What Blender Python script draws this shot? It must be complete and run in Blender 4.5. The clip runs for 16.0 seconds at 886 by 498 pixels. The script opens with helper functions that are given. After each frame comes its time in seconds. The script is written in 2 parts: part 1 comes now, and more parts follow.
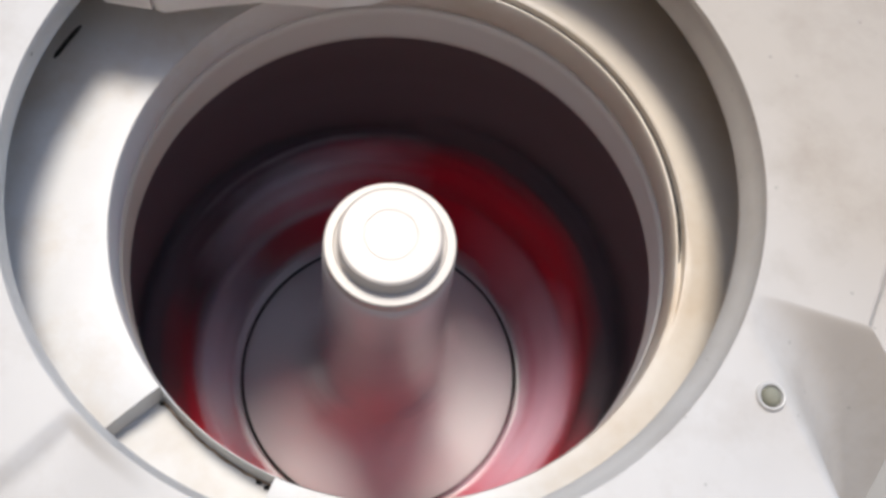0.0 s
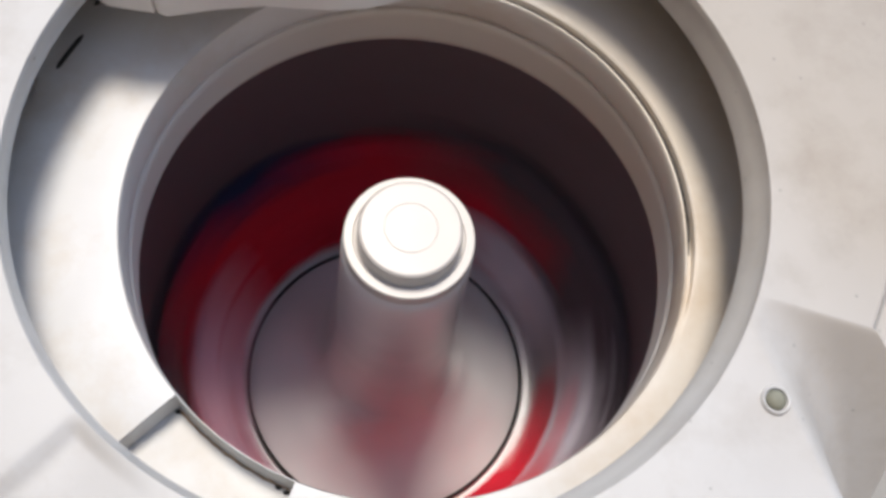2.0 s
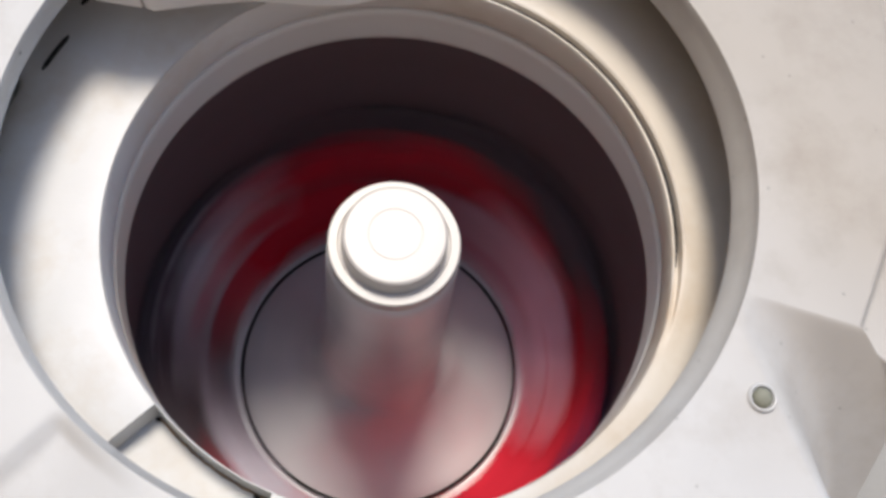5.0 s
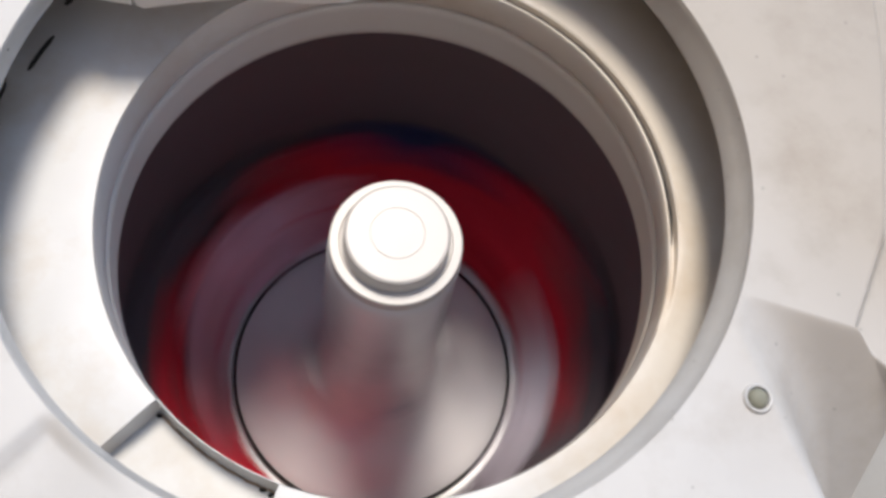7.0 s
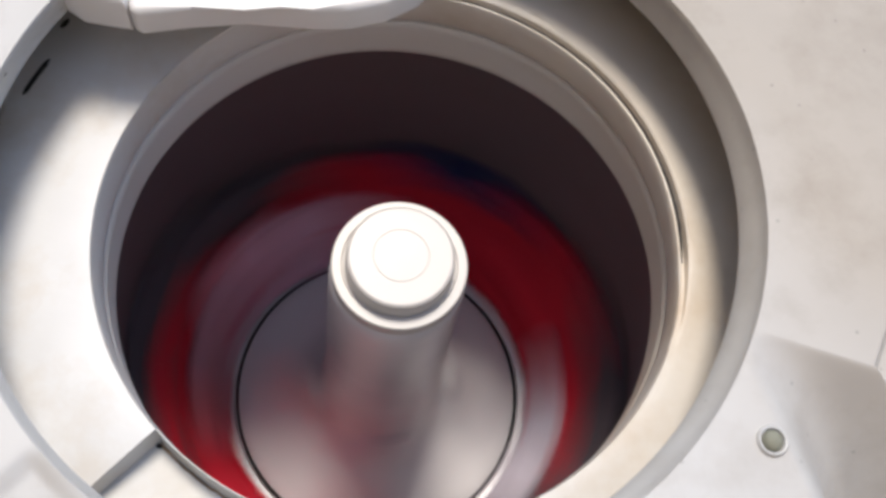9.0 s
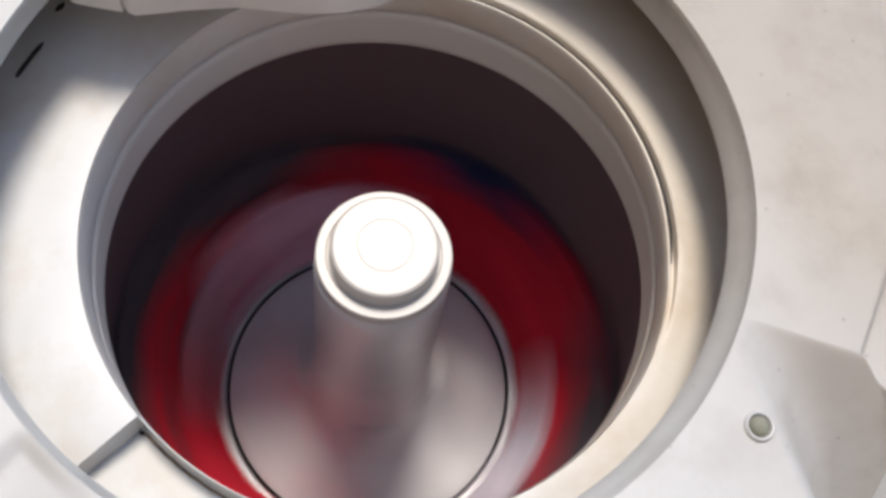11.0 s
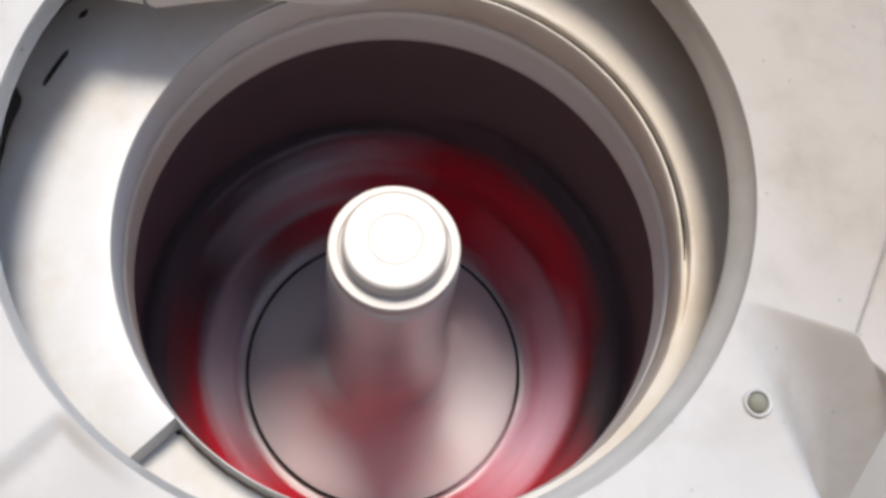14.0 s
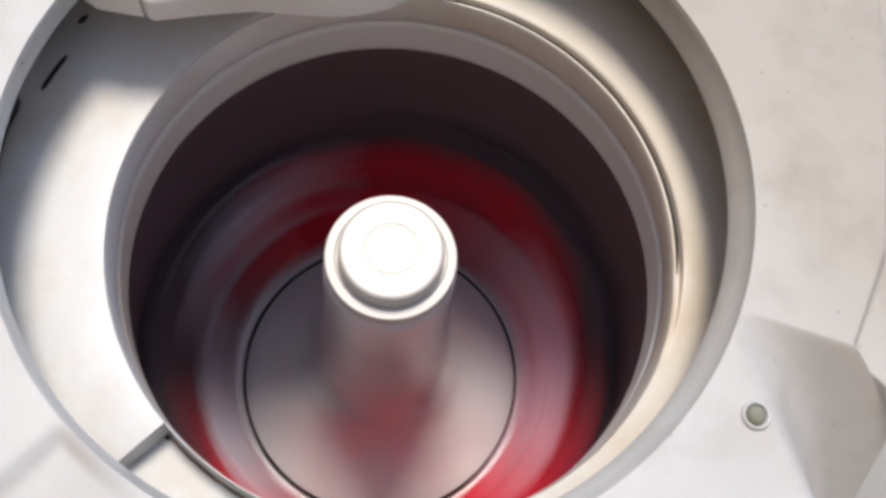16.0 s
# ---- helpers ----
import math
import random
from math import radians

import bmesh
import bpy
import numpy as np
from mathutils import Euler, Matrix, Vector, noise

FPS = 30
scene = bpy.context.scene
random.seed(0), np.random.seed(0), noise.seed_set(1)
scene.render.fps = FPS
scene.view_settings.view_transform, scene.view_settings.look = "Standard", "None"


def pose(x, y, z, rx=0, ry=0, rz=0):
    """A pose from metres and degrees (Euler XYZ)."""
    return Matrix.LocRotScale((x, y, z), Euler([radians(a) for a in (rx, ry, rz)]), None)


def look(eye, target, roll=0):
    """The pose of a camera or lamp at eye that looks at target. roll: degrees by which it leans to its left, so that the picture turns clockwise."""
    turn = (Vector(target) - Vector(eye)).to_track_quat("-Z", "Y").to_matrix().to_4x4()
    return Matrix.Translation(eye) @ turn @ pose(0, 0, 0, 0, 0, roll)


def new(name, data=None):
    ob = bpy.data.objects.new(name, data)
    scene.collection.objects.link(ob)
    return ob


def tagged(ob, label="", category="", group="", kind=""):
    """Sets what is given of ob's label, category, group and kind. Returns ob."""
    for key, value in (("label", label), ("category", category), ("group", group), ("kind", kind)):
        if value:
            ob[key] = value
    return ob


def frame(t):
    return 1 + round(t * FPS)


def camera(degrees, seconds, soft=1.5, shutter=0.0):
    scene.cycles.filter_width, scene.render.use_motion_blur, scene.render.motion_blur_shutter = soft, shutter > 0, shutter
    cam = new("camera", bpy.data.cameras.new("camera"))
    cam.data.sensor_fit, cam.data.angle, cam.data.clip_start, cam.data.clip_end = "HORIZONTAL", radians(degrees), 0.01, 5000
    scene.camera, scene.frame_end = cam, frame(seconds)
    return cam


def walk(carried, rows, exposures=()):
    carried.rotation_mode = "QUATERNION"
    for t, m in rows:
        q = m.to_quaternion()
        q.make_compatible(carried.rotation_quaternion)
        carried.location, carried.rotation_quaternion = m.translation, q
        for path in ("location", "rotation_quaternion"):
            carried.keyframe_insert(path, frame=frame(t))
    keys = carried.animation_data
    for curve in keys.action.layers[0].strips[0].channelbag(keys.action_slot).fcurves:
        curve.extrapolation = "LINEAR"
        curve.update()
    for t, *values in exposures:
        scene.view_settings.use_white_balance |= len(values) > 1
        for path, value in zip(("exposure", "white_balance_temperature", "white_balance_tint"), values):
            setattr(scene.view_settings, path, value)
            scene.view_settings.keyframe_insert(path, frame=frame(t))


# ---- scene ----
# the camera and its way, held by hand over the open machine
cam = camera(50, 16.0, soft=3.4, shutter=0.32)
CAMERA_ROWS = [
    (0, 0.0353, -0.2887, 0.6144, 22.628, -4.341, 10.549),
    (0.5, 0.034, -0.2889, 0.6104, 23.042, -4.711, 10.334),
    (1, 0.0353, -0.2885, 0.6064, 23.239, -4.639, 10.376),
    (1.5, 0.0322, -0.2842, 0.6096, 22.607, -4.654, 10.237),
    (2, 0.0316, -0.2849, 0.6153, 22.442, -4.311, 10.381),
    (2.5, 0.0336, -0.2894, 0.6106, 23.095, -4.419, 10.492),
    (3, 0.0356, -0.2861, 0.6074, 23.093, -4.39, 10.478),
    (3.5, 0.0356, -0.2876, 0.6083, 22.889, -4.476, 10.474),
    (4, 0.0365, -0.284, 0.6161, 22.081, -4.49, 10.509),
    (6.5, 0.0326, -0.2833, 0.609, 22.54, -5.317, 10.212),
    (7, 0.0317, -0.2851, 0.6081, 22.538, -5.507, 10.162),
    (7.5, 0.0366, -0.2825, 0.6082, 22.724, -5.105, 10.371),
    (8, 0.0338, -0.2824, 0.6078, 23.177, -5.251, 10.354),
    (8.5, 0.0379, -0.2722, 0.6049, 23.19, -4.725, 10.621),
    (9, 0.0406, -0.2727, 0.5936, 24.015, -4.681, 11.036),
    (9.5, 0.0398, -0.2847, 0.5883, 24.851, -5.564, 11.043),
    (12, 0.0338, -0.2702, 0.6088, 21.682, -5.555, 11.055),
    (12.5, 0.0314, -0.2688, 0.6174, 21.006, -5.478, 10.791),
    (13, 0.0353, -0.2707, 0.6174, 21.002, -4.851, 10.936),
    (13.5, 0.0318, -0.274, 0.6213, 21.03, -5.045, 10.902),
    (14, 0.0292, -0.2733, 0.6223, 21.021, -5.272, 10.885),
    (14.5, 0.0306, -0.268, 0.6212, 20.964, -5.371, 10.96),
    (15, 0.0306, -0.2695, 0.6174, 21.406, -5.524, 11),
    (15.5, 0.0336, -0.2656, 0.6207, 21.142, -4.995, 10.994),
    (16, 0.0316, -0.2691, 0.6254, 21.331, -5.03, 10.925),
]
walk(cam, [(t, pose(*row)) for t, *row in CAMERA_ROWS])

# the tub's sway on its springs: seconds, shift x, y (m), tilt x, tilt y, twist (degrees)
TUB_ROWS = [
    (0, -0.0093, -0.0011, 0.38, 1.26, -1.98),
    (0.5, -0.0044, -0.0000, 0.79, 1.14, -1.18),
    (1, -0.0058, 0.0047, 0.77, 0.89, 0.86),
    (1.5, -0.0027, 0.0000, 0.66, 0.84, 1.61),
    (2, -0.0047, -0.0012, 0.00, 1.17, -0.35),
    (2.5, -0.0047, 0.0041, 0.83, 1.05, -1.90),
    (3, -0.0047, 0.0013, 0.79, 0.92, 0.86),
    (3.5, -0.0035, 0.0023, 0.31, 1.06, -1.15),
    (4, -0.0024, 0.0027, 2.81, 0.77, -1.95),
    (6.5, 0.0015, 0.0033, 0.46, 0.19, -0.29),
    (7, 0.0023, 0.0040, 0.69, 0.15, 0.95),
    (7.5, 0.0000, 0.0035, 0.66, 0.26, 1.58),
    (8, 0.0020, 0.0063, 1.07, 0.06, 1.47),
    (8.5, -0.0017, 0.0059, 0.80, 0.55, 1.87),
    (9, -0.0023, 0.0128, 0.99, 0.57, 2.52),
    (9.5, 0.0028, 0.0193, 1.47, -0.02, 1.91),
    (12, 0.0028, 0.0006, 0.87, -0.07, 0.46),
    (12.5, 0.0071, -0.0039, 0.19, 0.19, 5.49),
    (13, 0.0046, -0.0051, 0.30, 1.13, 3.14),
    (13.5, 0.0045, -0.0046, 0.07, 0.20, 3.20),
    (14, 0.0091, -0.0059, 0.96, 0.27, 1.58),
    (14.5, 0.0085, -0.0066, 0.21, -0.43, 2.86),
    (15, 0.0096, -0.0036, 0.40, -0.42, 3.10),
    (15.5, 0.0066, -0.0074, 0.42, 0.06, 2.38),
    (16, 0.0042, -0.0044, 1.06, 0.26, 0.54),
]
# the agitator's own lean on its shaft: seconds, shift x (m), tilt x, tilt y (degrees)
AGITATOR_ROWS = [
    (0, -0.0101, 1.09, 0.57),
    (0.5, -0.0052, 1.45, 0.45),
    (1, -0.0063, 1.79, 0.78),
    (1.5, -0.0028, 1.39, 1.48),
    (2, -0.0049, -0.46, 1.40),
    (2.5, -0.0055, 0.48, -0.01),
    (3, -0.0050, 1.72, 1.34),
    (3.5, -0.0040, -0.44, 0.69),
    (4, -0.0038, 2.22, 0.70),
    (6.5, 0.0021, 0.13, 0.62),
    (7, 0.0029, 1.12, 1.09),
    (7.5, 0.0005, 1.49, 1.07),
    (8, 0.0025, 1.86, 0.82),
    (8.5, -0.0015, 1.59, 1.48),
    (9, -0.0021, 1.53, 1.58),
    (9.5, 0.0032, 1.40, 0.42),
    (12, 0.0034, 1.41, 0.17),
    (12.5, 0.0075, -0.98, -0.12),
    (13, 0.0039, -1.00, 0.24),
    (13.5, 0.0052, -0.79, 0.31),
    (14, 0.0090, 0.83, -0.67),
    (14.5, 0.0099, 0.36, 0.07),
    (15, 0.0110, 0.43, 0.33),
    (15.5, 0.0073, 0.69, 0.53),
    (16, 0.0041, 0.96, -0.31),
]
# clockwise turn of the wash load at whole and half seconds, beyond ten turns a second (degrees)
SPIN = [
    (0, 186),
    (0.5, 545),
    (1, 880),
    (1.5, 1158),
    (2, 1410),
    (2.5, 1668),
    (3, 1905),
    (3.5, 2103),
    (4, 2302),
    (6.5, 3212),
    (7, 3264),
    (7.5, 3315),
    (8, 3326),
    (8.5, 3305),
    (9, 3275),
    (9.5, 3191),
    (12, 3345),
    (12.5, 3541),
    (13, 3500),
    (13.5, 3570),
    (14, 3786),
    (14.5, 4040),
    (15, 4370),
    (15.5, 4765),
    (16, 5205),
]
BLADES = 4

# ---- daylight: a high sun behind the machine, open sky ----
world = bpy.data.worlds.new("sky")
scene.world = world
world.use_nodes = True
wn, wl = world.node_tree.nodes, world.node_tree.links
sky = wn.new("ShaderNodeTexSky")
sky.sky_type = "NISHITA"
sky.sun_disc = False
SUN_TO = Vector((-0.095, 0.395, 1.0)).normalized()
sky.sun_elevation = math.asin(SUN_TO.z)
sky.sun_rotation = math.atan2(SUN_TO.x, SUN_TO.y)
haze = wn.new("ShaderNodeHueSaturation")
haze.inputs["Saturation"].default_value = 0.85
wl.new(sky.outputs[0], haze.inputs["Color"])
wl.new(haze.outputs[0], wn["Background"].inputs[0])
wn["Background"].inputs[1].default_value = 0.195
sun = new("sun", bpy.data.lights.new("sun", "SUN"))
sun.data.energy = 3.15
sun.data.angle = radians(17)
sun.data.color = (1.0, 0.928, 0.838)
sun.matrix_world = look(SUN_TO * 5, (0, 0, 0))
scene.view_settings.exposure = 0.0


# ---- materials ----
def material(name, color, rough=0.5, vary=0.12, scale=18.0, bump=0.0, bump_scale=200.0, stain=None, stain_amount=0.0,
             stain_scale=7.0, metal=0.0, gloss=0.5, fleck=0.0):
    m = bpy.data.materials.new(name)
    m.use_nodes = True
    n, l = m.node_tree.nodes, m.node_tree.links
    b = n["Principled BSDF"]
    tc = n.new("ShaderNodeTexCoord")
    no = n.new("ShaderNodeTexNoise")
    no.inputs["Scale"].default_value, no.inputs["Detail"].default_value = scale, 6
    l.new(tc.outputs["Object"], no.inputs["Vector"])
    ramp = n.new("ShaderNodeMapRange")
    ramp.inputs["To Min"].default_value, ramp.inputs["To Max"].default_value = 1 - vary, 1 + vary
    ramp.inputs["From Min"].default_value, ramp.inputs["From Max"].default_value = 0.3, 0.7
    l.new(no.outputs["Fac"], ramp.inputs["Value"])
    mul = n.new("ShaderNodeVectorMath")
    mul.operation = "SCALE"
    mul.inputs[0].default_value = color
    l.new(ramp.outputs[0], mul.inputs["Scale"])
    out = mul.outputs[0]
    if stain:
        sn = n.new("ShaderNodeTexNoise")
        sn.inputs["Scale"].default_value, sn.inputs["Detail"].default_value = stain_scale, 8
        sn.inputs["Roughness"].default_value = 0.65
        l.new(tc.outputs["Object"], sn.inputs["Vector"])
        sr = n.new("ShaderNodeMapRange")
        sr.inputs["From Min"].default_value, sr.inputs["From Max"].default_value = 0.48, 0.75
        sr.inputs["To Max"].default_value = stain_amount
        l.new(sn.outputs["Fac"], sr.inputs["Value"])
        mx = n.new("ShaderNodeMix")
        mx.data_type = "RGBA"
        l.new(sr.outputs[0], mx.inputs[0])
        l.new(out, mx.inputs[6])
        mx.inputs[7].default_value = (*stain, 1)
        out = mx.outputs[2]
    if fleck:
        fn = n.new("ShaderNodeTexVoronoi")
        fn.inputs["Scale"].default_value = 60
        l.new(tc.outputs["Object"], fn.inputs["Vector"])
        fr = n.new("ShaderNodeMapRange")
        fr.inputs["From Min"].default_value, fr.inputs["From Max"].default_value = 0.05, 0.09
        fr.inputs["To Min"].default_value, fr.inputs["To Max"].default_value = 1 - fleck, 1
        l.new(fn.outputs["Distance"], fr.inputs["Value"])
        m2 = n.new("ShaderNodeVectorMath")
        m2.operation = "SCALE"
        l.new(out, m2.inputs[0])
        l.new(fr.outputs[0], m2.inputs["Scale"])
        out = m2.outputs[0]
    l.new(out, b.inputs["Base Color"])
    b.inputs["Roughness"].default_value = rough
    b.inputs["Metallic"].default_value = metal
    b.inputs["Specular IOR Level"].default_value = gloss
    if bump:
        bn = n.new("ShaderNodeTexNoise")
        bn.inputs["Scale"].default_value, bn.inputs["Detail"].default_value = bump_scale, 3
        l.new(tc.outputs["Object"], bn.inputs["Vector"])
        bp = n.new("ShaderNodeBump")
        bp.inputs["Strength"].default_value, bp.inputs["Distance"].default_value = bump, 0.001
        l.new(bn.outputs["Fac"], bp.inputs["Height"])
        l.new(bp.outputs[0], b.inputs["Normal"])
    return m


ENAMEL = material("white enamel", (0.52, 0.515, 0.505), 0.42, 0.05, 9, 0.12, 90, (0.34, 0.31, 0.275), 0.55, 13, fleck=0.25)
TUB_PLASTIC = material("aged white plastic", (0.72, 0.71, 0.69), 0.5, 0.05, 14, 0.15, 160, (0.52, 0.40, 0.26), 0.6, 8)
INLET_PLASTIC = material("white inlet plastic", (0.74, 0.72, 0.70), 0.45, 0.03, 20, 0.05, 120)
CREAM = material("cream plastic", (0.57, 0.535, 0.50), 0.38, 0.03, 25, 0.05, 200)
BASKET = material("basket enamel", (0.14, 0.108, 0.118), 0.45, 0.12, 30, 0.1, 120)
AGITATOR = material("pale agitator plastic", (0.75, 0.72, 0.72), 0.28, 0.06, 20, 0.08, 100)
# black for grime, and for the shade inside the seam, slots and skirt gap
GRIME_GAPS = material("black grime and gap shade", (0.02, 0.018, 0.016), 0.8, 0.3, 60)
RUBBER = material("grey rubber", (0.22, 0.22, 0.17), 0.7, 0.1, 90, 0.2, 300)
PANEL = material("white painted steel", (0.74, 0.73, 0.71), 0.35, 0.04, 6, 0.08, 60, (0.5, 0.46, 0.4), 0.2, 5)
FLOOR = material("grey concrete", (0.30, 0.29, 0.27), 0.85, 0.2, 4, 0.5, 60, (0.16, 0.15, 0.13), 0.6, 2)


def warm_tinted(m, tint, way, start, full):
    """Tint that grows towards one side: warm light put into the colour, plus some yellowing."""
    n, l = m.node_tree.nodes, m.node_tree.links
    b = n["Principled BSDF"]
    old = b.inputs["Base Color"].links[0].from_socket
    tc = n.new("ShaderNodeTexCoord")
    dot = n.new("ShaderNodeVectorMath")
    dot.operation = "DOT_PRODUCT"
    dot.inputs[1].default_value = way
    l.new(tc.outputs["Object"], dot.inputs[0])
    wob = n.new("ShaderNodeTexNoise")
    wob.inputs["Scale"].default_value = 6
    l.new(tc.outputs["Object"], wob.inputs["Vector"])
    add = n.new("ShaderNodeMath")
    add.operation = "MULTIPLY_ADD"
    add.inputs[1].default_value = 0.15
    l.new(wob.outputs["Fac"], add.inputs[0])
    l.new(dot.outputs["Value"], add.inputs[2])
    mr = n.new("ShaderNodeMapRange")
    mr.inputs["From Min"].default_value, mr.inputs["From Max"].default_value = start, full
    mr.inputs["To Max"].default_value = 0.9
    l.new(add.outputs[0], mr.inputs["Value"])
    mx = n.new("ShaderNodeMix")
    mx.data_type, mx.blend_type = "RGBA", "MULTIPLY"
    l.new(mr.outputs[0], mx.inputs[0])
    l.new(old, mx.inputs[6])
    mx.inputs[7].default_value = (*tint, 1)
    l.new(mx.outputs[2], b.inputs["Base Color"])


# warm-lit back and side, with some age yellowing, put into the base colours
warm_tinted(TUB_PLASTIC, (0.91, 0.81, 0.68), (0.8, 0.55, 0), 0.05, 0.28)
warm_tinted(ENAMEL, (0.77, 0.69, 0.595), (0.75, 0.9, 0), 0.13, 0.34)


def cloth(name, color):
    return material(name, color, 0.9, 0.22, 22, 0.6, 420, gloss=0.15)


RED = cloth("red cotton", (0.62, 0.024, 0.046))
NAVY = cloth("navy cotton", (0.03, 0.035, 0.10))
BLACK = cloth("charcoal cotton", (0.10, 0.08, 0.09))
WHITE = cloth("white cotton", (0.58, 0.53, 0.60))
PINK = cloth("pink cotton", (0.78, 0.47, 0.57))
MAUVE = cloth("mauve cotton", (0.42, 0.24, 0.29))


# ---- building helpers ----
def part(name, bm, mat, parent=None, label="", smooth=True):
    me = bpy.data.meshes.new(name)
    bmesh.ops.recalc_face_normals(bm, faces=bm.faces)
    bm.to_mesh(me)
    bm.free()
    me.materials.append(mat)
    if smooth:
        me.shade_smooth()
        me.set_sharp_from_angle(angle=radians(38))
    ob = new(name, me)
    ob.parent = parent
    return tagged(ob, label)


def thing(name, label, category, kind="", group=""):
    return tagged(new(name), label, category, group, kind)


def lathe(profile, steps=160, start=0.0, end=2 * math.pi, shape=None):
    """Turn (radius, height) points about z; shape(a, r, z) may move each point."""
    bm = bmesh.new()
    whole = abs(end - start - 2 * math.pi) < 1e-6
    cols = []
    for i in range(steps if whole else steps + 1):
        a = start + (end - start) * i / steps
        col = []
        for r, z in profile:
            rr, zz = shape(a, r, z) if shape else (r, z)
            col.append(bm.verts.new((rr * math.cos(a), rr * math.sin(a), zz)))
        cols.append(col)
    for i in range(len(cols) if whole else len(cols) - 1):
        c, d = cols[i], cols[(i + 1) % len(cols)]
        for j in range(len(profile) - 1):
            bm.faces.new((c[j], d[j], d[j + 1], c[j + 1]))
    return bm


def box(x0, x1, y0, y1, z0, z1, bevel=0.002):
    bm = bmesh.new()
    bmesh.ops.create_cube(bm, size=1, matrix=Matrix.Translation(((x0 + x1) / 2, (y0 + y1) / 2, (z0 + z1) / 2))
                          @ Matrix.Diagonal((x1 - x0, y1 - y0, z1 - z0, 1)))
    if bevel:
        bmesh.ops.bevel(bm, geom=list(bm.edges), offset=bevel, segments=2, affect="EDGES", profile=0.5)
    return bm


def step(d, w):
    k = min(max(d / w, 0.0), 1.0)
    return k * k * (3 - 2 * k)


def fold(a, b, seed=0.0, size=1.0):
    return noise.noise(Vector((a * size, b * size, seed)))


# ---- ground ----
GROUND = -0.86
bm = bmesh.new()
bmesh.ops.create_grid(bm, x_segments=8, y_segments=8, size=300, matrix=Matrix.Translation((0, 0, GROUND)))
tagged(part("ground", bm, FLOOR, smooth=False), "worn grey concrete ground under the machine", "ground", kind="structure")

# unseen walls behind and beside the camera, added for warm bounce and less sky
PLASTER = material("tan plaster", (0.60, 0.48, 0.37), 0.9, 0.1, 3, 0.4, 40)
tagged(part("fill_wall_south", box(-4, 4, -1.6, -1.4, GROUND, 2.2, 0), PLASTER, smooth=False), "unseen plain tan wall, added for warm bounce light", "wall", kind="structure")
tagged(part("fill_wall_west", box(-1.5, -1.3, -1.4, 1.2, GROUND, 2.2, 0), PLASTER, smooth=False), "unseen plain tan wall beside the machine, added to block sky and bounce warm light", "wall", kind="structure")

# ---- the machine's cabinet ----
machine = thing("washing_machine", "white top-loading washing machine, lid open, stained enamel top", "washing machine")
TOP = 0.08
RIM_X, RIM_Y, RIM_R = -0.011, 0.002, 0.243      # upper edge of the opening
LIP_X, LIP_Y, LIP_R, LIP_Z = -0.017, 0.005, 0.241, 0.060   # lower edge of its lip
HALF_X, FRONT, BACK = 0.345, -0.36, 0.34


def top_height(x, y):
    """Height of the pressed steel top: a flat deck with a lower front corner and a lower outer border."""
    ridge = -0.0472 - 0.1057 * (x - 0.2254)
    z = TOP
    # right-hand deck ends in a rolled edge; past the ridge the edge runs outwards along the corner facet
    edge = 0.3175 - 0.35 * max(0.0, y - 0.13) ** 1.5 - 0.28 * max(0.0, 0.012 - y)
    if y < ridge:
        edge = 0.2995 + (ridge - y) * 1.45
    border = step(x - edge, 0.0075 if y > ridge else 0.004)
    # corner facet that falls towards the front, blended into the level front deck
    if y < ridge and x > 0.19:
        d = (x - 0.237) * 0.865 + (y + 0.07) * 0.5
        fall = min(ridge - y, 0.11)
        z -= 1.25 * (math.sqrt(fall * fall + 0.003 ** 2) - 0.003) * step(d + 0.012, 0.06)
    z += (TOP - 0.011 - z) * border
    # left-hand corner: a shallow step
    left = (x + 0.155) * 0.83 - (y + 0.204) * 0.55
    if x < -0.08 and y < -0.12:
        z -= 0.006 * step(left, 0.010) * (1 - step(x + 0.15, 0.06))
    # left-hand deck edge
    z -= 0.012 * step(-x - 0.285, 0.03)
    return z


bm = bmesh.new()
# columns lie closer where the ridge runs outwards
turns = [2 * math.pi * i / 420 for i in range(420)]
turns = sorted([a for a in turns if not radians(330) < a < radians(354)] + [radians(330 + 24 * i / 320) for i in range(321)])
N = len(turns)
rings = []
for j in range(150):
    k = j / 149
    ring = []
    for a in turns:
        ca, sa = math.cos(a), math.sin(a)
        x0, y0 = RIM_X + RIM_R * ca, RIM_Y + RIM_R * sa
        reach = min(((HALF_X if ca > 0 else -HALF_X) - x0) / ca if abs(ca) > 1e-6 else 9,
                    ((BACK if sa > 0 else FRONT) - y0) / sa if abs(sa) > 1e-6 else 9)
        x, y = x0 + ca * reach * k, y0 + sa * reach * k
        z = top_height(x, y)
        z = TOP + (z - TOP) * step(k * reach, 0.012) if j else TOP
        ring.append(bm.verts.new((x, y, z - (0.003 if j == 0 else 0))))
    rings.append(ring)
# turned-down outer edge
rings.append([bm.verts.new((v.co.x, v.co.y, v.co.z - 0.004)) for v in rings[-1]])
rings.append([bm.verts.new((v.co.x, v.co.y, -0.085)) for v in rings[-1]])
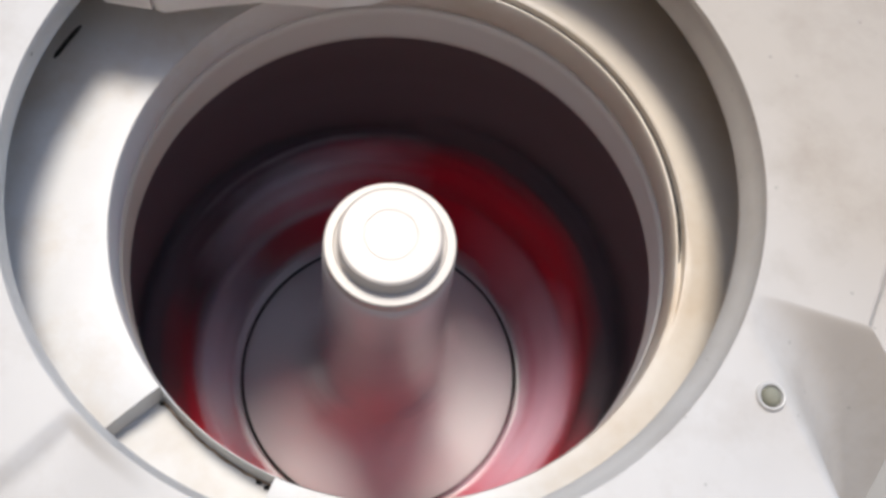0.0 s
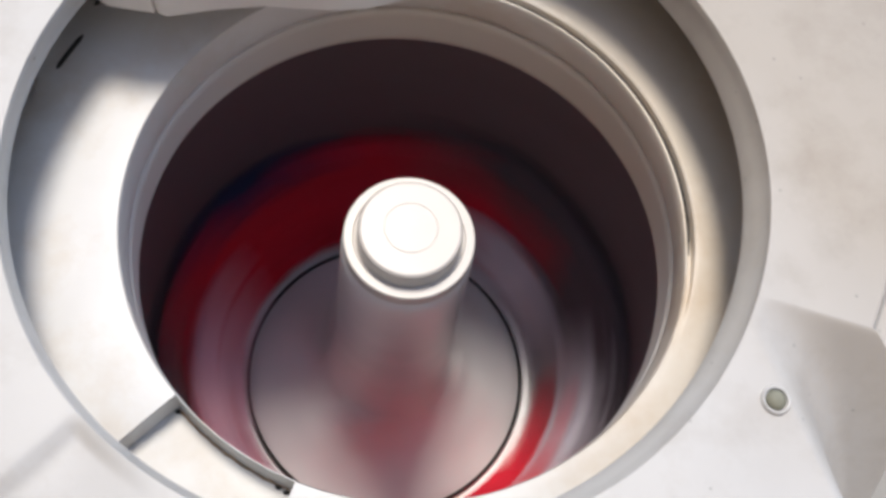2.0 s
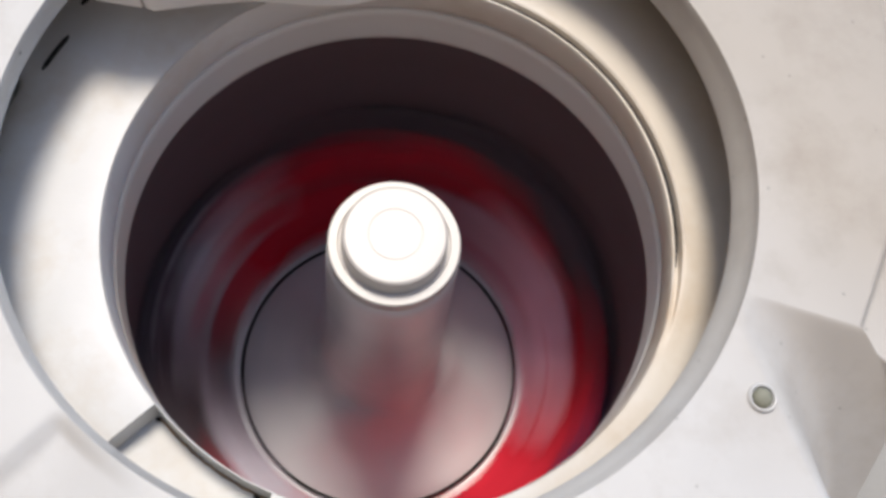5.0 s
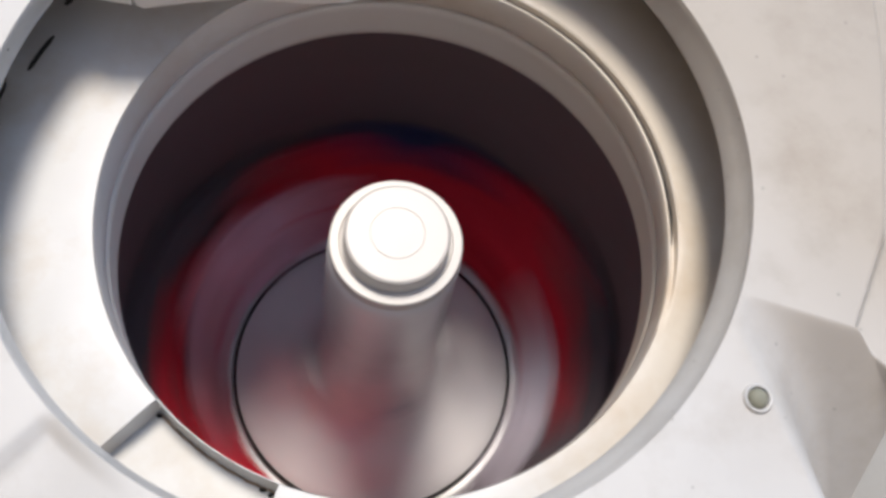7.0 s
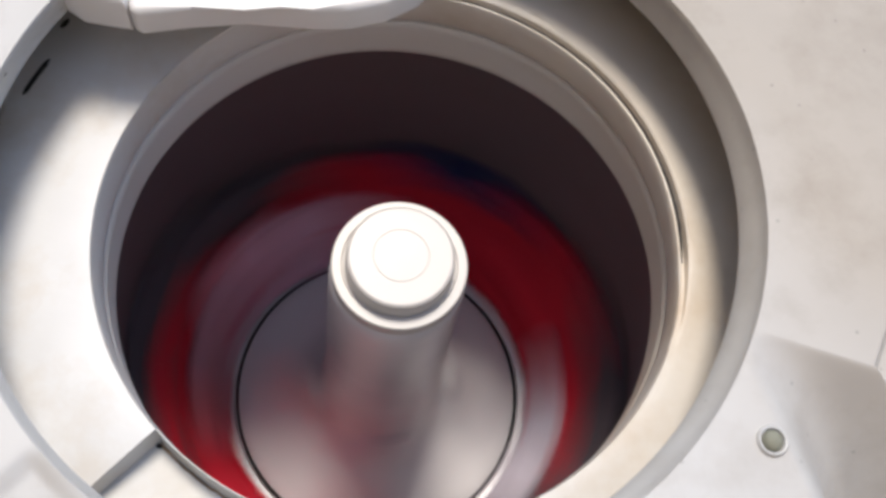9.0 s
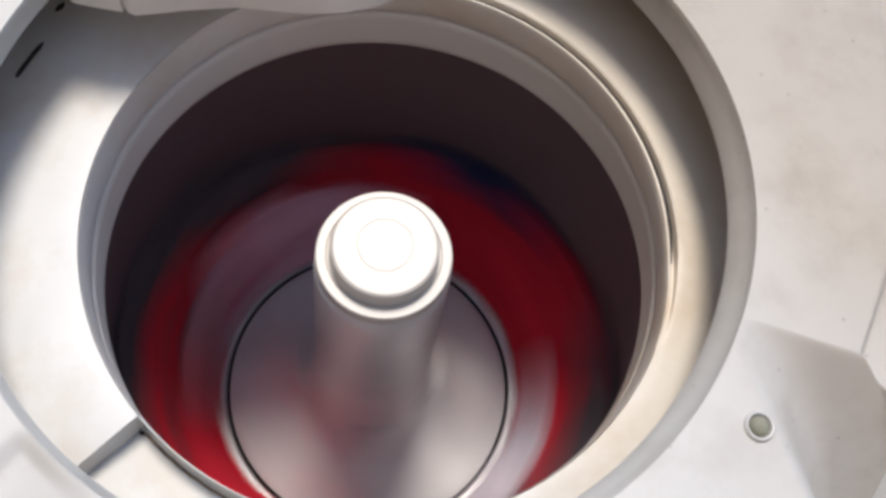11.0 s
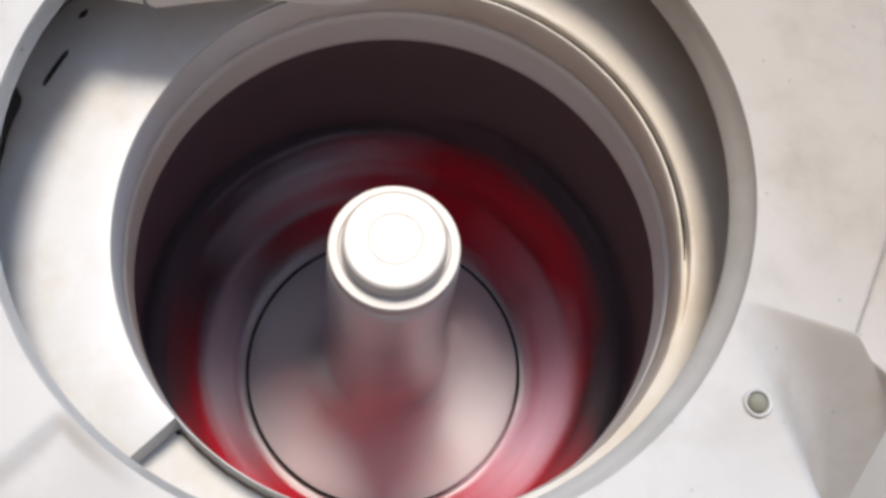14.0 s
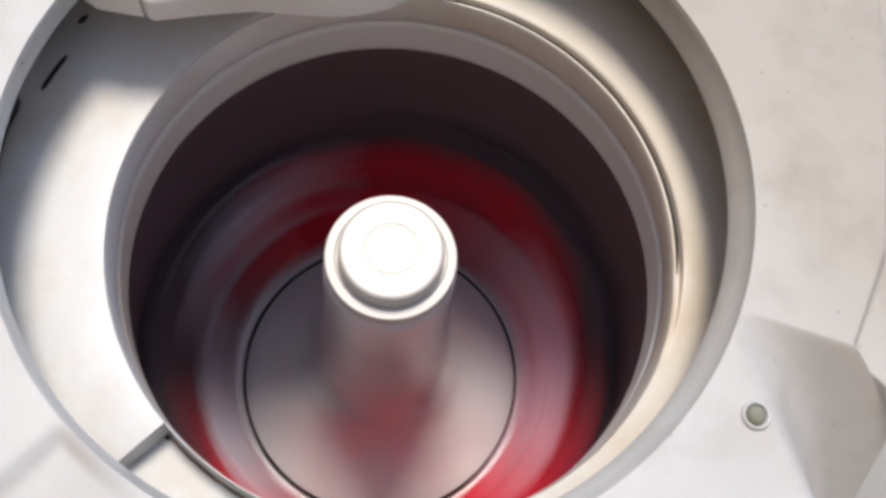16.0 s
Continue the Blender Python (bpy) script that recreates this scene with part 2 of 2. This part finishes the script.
# the lip: rolled edge, sloping band, turned under
for k, (f, drop, inn) in enumerate(((0.10, 0.0045, 0), (0.5, 0.0, 0), (1.0, 0.0, 0), (1.0, 0.004, 0.001), (1.0, 0.006, -0.004), (1.0, 0.002, -0.012))):
    ring = []
    for a in turns:
        cx, cy = RIM_X + (LIP_X - RIM_X) * f, RIM_Y + (LIP_Y - RIM_Y) * f
        r = RIM_R + (LIP_R - RIM_R) * f - inn
        z = TOP - 0.003 + (LIP_Z - TOP + 0.003) * f - (drop if f == 1.0 else 0.001)
        ring.append(bm.verts.new((cx + r * math.cos(a), cy + r * math.sin(a), z)))
    rings.insert(0, ring)
for a, b in zip(rings, rings[1:]):
    for i in range(N):
        bm.faces.new((a[i], a[(i + 1) % N], b[(i + 1) % N], b[i]))
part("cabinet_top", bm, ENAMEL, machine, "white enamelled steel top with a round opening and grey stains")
for name, args in (("side_panel", (-HALF_X, -HALF_X + 0.004, FRONT, BACK)), ("side_panel", (HALF_X - 0.004, HALF_X, FRONT, BACK)),
                   ("front_panel", (-HALF_X + 0.004, HALF_X - 0.004, FRONT, FRONT + 0.004)),
                   ("back_panel", (-HALF_X + 0.004, HALF_X - 0.004, BACK - 0.004, BACK))):
    part(name, box(*args, GROUND + 0.02, -0.082, 0.001), PANEL, machine)
for x in (-0.3, 0.3):
    for y in (-0.31, 0.29):
        part("foot", lathe([(0.0, 0.03), (0.02, 0.03), (0.022, 0.0), (0.0, 0.0)], 24), RUBBER, machine).location = (x, y, GROUND)

chip = bmesh.new()
bmesh.ops.create_icosphere(chip, subdivisions=2, radius=0.0016, matrix=Matrix.Translation((-0.2555, 0.020, 0.0715)) @ Matrix.Diagonal((1, 1.4, 0.6, 1)))
part("paint_chip", chip, GRIME_GAPS, machine, "small dark chip in the enamel")
# lid bumper: raised ring with a rubber plug
BX, BY = 0.241, -0.113
bz = top_height(BX, BY)
ringed = part("bumper_seat", lathe([(0.0065, -0.004), (0.0065, 0.0010), (0.0071, 0.0020), (0.0081, 0.0022), (0.0091, 0.0010), (0.0096, -0.004)], 40), ENAMEL, machine)
ringed.location = (BX, BY, bz)
part("bumper", lathe([(0.0000, 0.0040), (0.0026, 0.0038), (0.0047, 0.0028), (0.0060, 0.0010), (0.0064, -0.003)], 32), RUBBER, ringed, "olive-grey rubber lid bumper")

# water inlet housing over the back of the opening
def slab(outline, z0, z1, bevel):
    bm = bmesh.new()
    lo = [bm.verts.new((x, y, z0)) for x, y in outline]
    hi = [bm.verts.new((x, y, z1)) for x, y in outline]
    bm.faces.new(lo[::-1])
    top = bm.faces.new(hi)
    for i in range(len(lo)):
        j = (i + 1) % len(lo)
        bm.faces.new((lo[i], lo[j], hi[j], hi[i]))
    bmesh.ops.bevel(bm, geom=list(top.edges), offset=bevel, segments=4, affect="EDGES", profile=0.5)
    return bm


part("inlet_housing", slab([(-0.275, 0.30), (-0.275, 0.125), (-0.256, 0.10), (-0.242, 0.086), (-0.228, 0.080), (-0.196, 0.0815), (-0.196, 0.30)], 0.057, 0.087, 0.006),
     INLET_PLASTIC, machine, "white plastic water inlet housing")
part("inlet_spout", slab([(-0.197, 0.3), (-0.197, 0.0915), (-0.1955, 0.0845), (-0.192, 0.0800), (-0.186, 0.0785), (-0.155, 0.0915), (-0.123, 0.1025), (-0.10, 0.1060),
                          (-0.079, 0.1095), (-0.055, 0.1165), (-0.033, 0.1285), (-0.015, 0.1455), (-0.003, 0.1685), (0.0, 0.1935), (0.0, 0.3)], 0.0605, 0.082, 0.005),
     INLET_PLASTIC, machine, "white plastic inlet spout with a rounded front edge")

# ---- tub cover: swaying plastic ring with a recess ----
tub = thing("tub_cover", "aged cream-white plastic tub ring with a recess, swaying under the opening", "tub ring")
NOTCH_A, NOTCH_B = math.atan2(-0.16, -0.12) + 2 * math.pi, math.atan2(-0.195, -0.034) + 2 * math.pi
PROFILE = [(-0.008, -0.20), (-0.001, -0.06), (0.0, -0.022), (-0.002, -0.014), (-0.008, -0.0105), (0.262, -0.007), (0.235, -0.0035), (0.2140, -0.0015), (0.2090, -0.0008),
           (0.2072, -0.0018), (0.2062, -0.0095), (0.2030, -0.0095), (0.2026, -0.0042), (0.2018, -0.0030), (0.2004, -0.0030), (0.1996, -0.0046), (0.1994, -0.012), (0.1998, -0.020),
           (0.2006, -0.029), (0.2020, -0.036), (0.2040, -0.0400), (0.216, -0.042)]


def outer(a):
    """Outer radius of the ring: wide at the back, cut in on one side where a dark gap shows."""
    d = math.degrees(a) % 360
    return 0.316 - 0.0195 * step(d - 167.5, 4.5) - 0.003 * step(d - 175, 6) + 0.010 * step(d - 192, 20)


bm = bmesh.new()
angles = [(math.radians(k * 1.5), False) for k in range(240)]
angles = [(a, NOTCH_A < a < NOTCH_B) for a, _ in angles if abs(a - NOTCH_A) > 0.012 and abs(a - NOTCH_B) > 0.012]
angles += [(NOTCH_A - 0.004, False), (NOTCH_A + 0.004, True), (NOTCH_B - 0.003, True), (NOTCH_B + 0.003, False)]
angles.sort()
cols = []
for a, low in angles:
    col = []
    for k, (r, z) in enumerate(PROFILE):
        z += 0.0006 * fold(math.cos(a), math.sin(a), k * 0.3, 2.5)
        if k < 5:
            r += outer(a)
        g = step(math.sin(a - radians(-40)) * 1.6, 0.9) * step(math.sin(radians(165) - a) * 1.6, 0.7)
        if 8 <= k <= 14:
            flat = (-0.0012, -0.0012, -0.0012, -0.0012, -0.0012, -0.0013, -0.0022)[k - 8]
            z = flat + (z - flat) * g
        if 12 <= k <= 20:
            # without a lip the deck ends in a plain corner
            plain = (0.2036, 0.2032, 0.2029, 0.2027, 0.2024, 0.2022, 0.2024, 0.2028, 0.2042)[k - 12]
            r = plain + (r - plain) * g
        if low and 2 <= k <= 11:
            z = min(z, -0.025) if k < 11 else -0.0045
        col.append(bm.verts.new((r * math.cos(a), r * math.sin(a), z)))
    cols.append(col)
for i in range(len(cols)):
    c, d = cols[i], cols[(i + 1) % len(cols)]
    for j in range(len(PROFILE) - 1):
        bm.faces.new((c[j], d[j], d[j + 1], c[j + 1]))
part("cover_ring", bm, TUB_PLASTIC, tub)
for a, r in ((NOTCH_A + 0.014, 0.2085), (NOTCH_B - 0.05, 0.2085), (NOTCH_B - 0.02, 0.2095)):
    bm = bmesh.new()
    bmesh.ops.create_icosphere(bm, subdivisions=2, radius=0.0016, matrix=Matrix.Translation((r * math.cos(a), r * math.sin(a), -0.0245)) @ Matrix.Diagonal((1.5, 1, 0.5, 1)))
    part("dirt_spot", bm, GRIME_GAPS, tub, "dark dirt in the corner of the recess")
DIRT = material("brown dirt", (0.36, 0.25, 0.15), 0.8, 0.5, 120)
part("dirt_line", lathe([(0.2064, -0.0246), (0.2070, -0.0241), (0.2078, -0.0244), (0.2082, -0.0254)], 60, NOTCH_A + 0.01, NOTCH_B - 0.01,
                        lambda a, r, z: (r + 0.0009 * fold(a * 40, 1.0, 3.0), z + 0.0008 * fold(a * 26, 2.0, 7.0))), DIRT, tub, "brown dirt along the edge of the recess")
# black strip in the seam beside the lip: groove shade painted in, with grime
part("seam", lathe([(0.2066, -0.0090), (0.2052, -0.0066), (0.2038, -0.0066), (0.2027, -0.0090)], 240, radians(-6), radians(150),
                   lambda a, r, z: (r + 0.0006 * fold(a * 30, r * 900, 2.0), z + 0.0010 * fold(a * 22, 0, 5.0) - 0.004 * (1 - min(1, (a + radians(6)) * 3, (radians(150) - a) * 3)))),
     GRIME_GAPS, tub, "dark seam beside the lip, its shade and grime put in as black")
# raised black strips painted as the shade inside the ring's slots
for a0, a1, r0, w in ((161.8, 168.6, 0.2847, 0.0026), (154.8, 156.6, 0.2955, 0.0028)):
    bm = lathe([(r0 - w, -0.0100), (r0 - 0.7 * w, -0.0078), (r0 + 0.7 * w, -0.0080), (r0 + w, -0.0108)], 14, math.radians(a0), math.radians(a1),
               lambda a, r, z: (r0 + (r - r0) * min(1.0, 0.35 + 40 * min(a - radians(a0), radians(a1) - a)), z))
    part("slot_shade", bm, GRIME_GAPS, tub, "narrow black strip for the dark inside of a slot in the ring")
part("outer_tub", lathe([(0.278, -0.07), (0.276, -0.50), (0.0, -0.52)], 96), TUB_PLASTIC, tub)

# ---- spinning basket, agitator and load; half the turn is on the thing, half on what it carries ----
SPINNING = []     # parts that carry half of the turn
LOADS = []        # things that turn with the basket


def spinning_thing(name, label, category, group=""):
    ob = thing(name, label, category, group=group)
    LOADS.append(ob)
    return ob


def carried(ob):
    SPINNING.append(ob)
    return ob


basket = spinning_thing("spin_basket", "dark enamelled wash basket with a cream balance ring, spinning fast", "wash basket")
agitator = thing("agitator", "pale plastic agitator with vanes and cream cap, spinning fast", "agitator")
carried(part("drum", lathe([(0.2145, -0.0932), (0.2175, -0.099), (0.232, -0.113), (0.239, -0.130), (0.240, -0.39),
                            (0.232, -0.446), (0.215, -0.458), (0.160, -0.464), (0.1560, -0.470), (0.0, -0.470)], 128), BASKET, basket, "dark grey enamelled basket wall"))
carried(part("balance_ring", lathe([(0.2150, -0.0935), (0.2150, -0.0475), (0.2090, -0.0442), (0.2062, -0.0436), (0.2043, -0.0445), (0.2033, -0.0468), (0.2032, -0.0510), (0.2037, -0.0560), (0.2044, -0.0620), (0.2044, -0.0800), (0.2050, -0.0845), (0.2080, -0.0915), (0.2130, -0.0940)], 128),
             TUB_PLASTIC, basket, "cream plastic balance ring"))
carried(part("floor_ring", lathe([(0.222, -0.4520), (0.2, -0.4555), (0.17, -0.4565), (0.1605, -0.4580), (0.1582, -0.4620)], 96), AGITATOR, basket, "white plastic ring on the basket floor"))


def fins(a, r, z):
    """Agitator surface: four vanes that rise along the column and run out over the skirt."""
    a2 = a + 0.9 * step(-0.32 - z, 0.13)
    w = max(0.0, math.cos(BLADES * a2 / 2) ** 2) ** 7
    if r < 0.064:
        return r + 0.009 * w * step(-0.16 - z, 0.10), z
    return r + 0.010 * w * step(0.10 - r, 0.03), z + 0.046 * w * step(0.152 - r, 0.045)


column = carried(part("column", lathe([(0.1552, -0.4650), (0.1546, -0.4560), (0.151, -0.4535), (0.142, -0.4515), (0.13, -0.4490), (0.115, -0.4450), (0.1, -0.4390), (0.088, -0.4310), (0.078, -0.4190), (0.069, -0.4030), (0.0635, -0.3780),
                                       (0.058, -0.3451), (0.0565, -0.2840), (0.0555, -0.2210), (0.0548, -0.17), (0.0540, -0.12), (0.0530, -0.085), (0.0520, -0.070), (0.0485, -0.064)], 240, shape=fins), AGITATOR, agitator, "pale plastic column with four vanes"))
# black ring laid over the skirt's gap, its shade put in as colour
part("skirt_gap_shade", lathe([(0.1548, -0.4548), (0.1564, -0.4544), (0.1579, -0.4552)], 128), GRIME_GAPS, column, "thin black ring for the shade in the gap round the agitator skirt")
part("agitator_cap", lathe([(0.0505, -0.072), (0.0510, -0.0660), (0.0512, -0.0575), (0.0511, -0.0556), (0.0506, -0.0545), (0.0499, -0.0541), (0.0497, -0.0541), (0.0440, -0.0541), (0.0438, -0.0541), (0.0432, -0.0545), (0.0428, -0.0562),
                           (0.0406, -0.0565), (0.0404, -0.0562), (0.0402, -0.0425), (0.0398, -0.0402), (0.0388, -0.0388), (0.0374, -0.0383), (0.0370, -0.0383), (0.0212, -0.0382), (0.0210, -0.0382), (0.0207, -0.0388), (0.0200, -0.0388), (0.0197, -0.0382), (0.0195, -0.0382), (0.0, -0.0381)], 96),
     CREAM, column, "cream plastic cap with a raised disc")

TURN = radians(100)      # where the load's own zero lies


def garment(name, m0, m1, section, mat, label, seed, category):
    """A wet garment pressed round the wall from m0 to m1 degrees (clockwise); section: (radius, height) outline."""
    bm = bmesh.new()
    n = max(12, int((m1 - m0) / 1.6))
    cols = []
    rc = sum(r for r, z in section) / len(section)
    zc = sum(z for r, z in section) / len(section)
    dense = []
    for (r0, z0), (r1, z1) in zip(section, section[1:] + section[:1]):
        for k in range(4):
            dense.append((r0 + (r1 - r0) * k / 4, z0 + (z1 - z0) * k / 4))
    for i in range(n + 1):
        u = i / n
        a = TURN - radians(m0 + (m1 - m0) * u)
        taper = min(1.0, 0.35 + 2.6 * math.sqrt(max(0.0, min(u, 1 - u))))
        col = []
        for k, (r, z) in enumerate(dense):
            w = 0.013 * fold(a * 5, k * 0.32, seed, 1.0) + 0.006 * fold(a * 13, k * 0.6, seed + 4, 1.0)
            rr = rc + (r - rc) * taper + w
            zz = zc + (z - zc) * taper * (1 + 0.75 * fold(a * 2.6, 0.3, seed + 6, 1.0)) + 0.022 * fold(a * 4, k * 0.25, seed + 9, 1.0)
            rr = min(rr, 0.2398)
            zz = max(zz, -0.4545)
            col.append(bm.verts.new((rr * math.cos(a), rr * math.sin(a), zz)))
        cols.append(col)
    for c, d in zip(cols, cols[1:]):
        for j in range(len(dense)):
            bm.faces.new((c[j], d[j], d[(j + 1) % len(dense)], c[(j + 1) % len(dense)]))
    bm.faces.new(cols[0])
    bm.faces.new(cols[-1][::-1])
    ob = spinning_thing(name, label, category, "wet laundry in the basket")
    carried(part("fabric", bm, mat, ob))


FULL = [(0.165, -0.4540), (0.176, -0.4330), (0.194, -0.3880), (0.21, -0.3391), (0.226, -0.3145), (0.2398, -0.3270), (0.2398, -0.4540)]
HIGH = [(0.205, -0.3729), (0.213, -0.3270), (0.225, -0.2890), (0.237, -0.2800), (0.2398, -0.3729)]
LOW = [(0.1600, -0.454), (0.166, -0.428), (0.179, -0.388), (0.196, -0.368), (0.208, -0.388), (0.213, -0.454)]
BAND = [(0.214, -0.352), (0.219, -0.325), (0.228, -0.306), (0.2398, -0.300), (0.2398, -0.352)]
MID = [(0.188, -0.4060), (0.194, -0.3655), (0.207, -0.3207), (0.225, -0.2980), (0.2365, -0.3207), (0.218, -0.4130)]
INNER = [(0.160, -0.454), (0.167, -0.426), (0.182, -0.378), (0.199, -0.346), (0.211, -0.362), (0.216, -0.454)]
garment("towel", -100, 80, FULL, RED, "wet red cotton towel pressed to the basket wall", 1.3, "towel")
garment("trousers", -32, 2, BAND, NAVY, "navy cotton trousers above the red towel", 3.1, "trousers")
garment("dark_shirt", 40, 174, HIGH, BLACK, "charcoal cotton shirt high on the wall", 5.7, "shirt")
garment("leggings", 196, 300, HIGH, BLACK, "charcoal cotton leggings high above the towels", 21.6, "leggings")
garment("dark_shirt", 84, 136, FULL, BLACK, "charcoal cotton shirt pressed to the wall", 7.2, "shirt")
garment("vest", 50, 106, LOW, WHITE, "white vest low beside the agitator", 8.8, "vest")
garment("white_shirt", 126, 166, MID, WHITE, "white cotton shirt with loose folds", 11.4, "shirt")
garment("towel", 138, 263, FULL, RED, "wet red cotton towel pressed to the basket wall", 13.9, "towel")
garment("scarf", 222, 256, LOW, MAUVE, "mauve cotton scarf low beside the agitator", 15.5, "scarf")
garment("blouse", 258, 318, INNER, PINK, "pink cotton blouse pressed to the wall", 17.3, "blouse")


# ---- the sway of the tub, the basket and its load ----
def motions():
    times = [r[0] for r in TUB_ROWS]

    def at(table, t, k):
        return float(np.interp(t, times, [r[k] for r in table]))

    def lean(x, y, rx, ry):
        return Matrix.Translation((x, y, -0.43)) @ pose(0, 0, 0, rx, ry, 0) @ Matrix.Translation((0, 0, 0.43))

    ticks = [k / FPS for k in range(16 * FPS + 1)]
    sway = [lean(*(at(TUB_ROWS, t, k) for k in range(1, 5))) for t in ticks]
    walk(tub, [(t, m @ pose(0, 0, 0, 0, 0, at(TUB_ROWS, t, 5))) for t, m in zip(ticks, sway)])
    spin_t = [r[0] for r in SPIN]
    spin_a = [r[1] + 3600 * r[0] for r in SPIN]
    half = [pose(0, 0, 0, 0, 0, -0.5 * float(np.interp(t, spin_t, spin_a))) for t in ticks]
    for ob in LOADS:
        walk(ob, [(t, m @ h) for t, m, h in zip(ticks, sway, half)])
    walk(agitator, [(t, lean(at(AGITATOR_ROWS, t, 1), at(TUB_ROWS, t, 2), at(AGITATOR_ROWS, t, 2), at(AGITATOR_ROWS, t, 3)) @ h) for t, h in zip(ticks, half)])
    for ob in SPINNING:
        walk(ob, list(zip(ticks, half)))


motions()
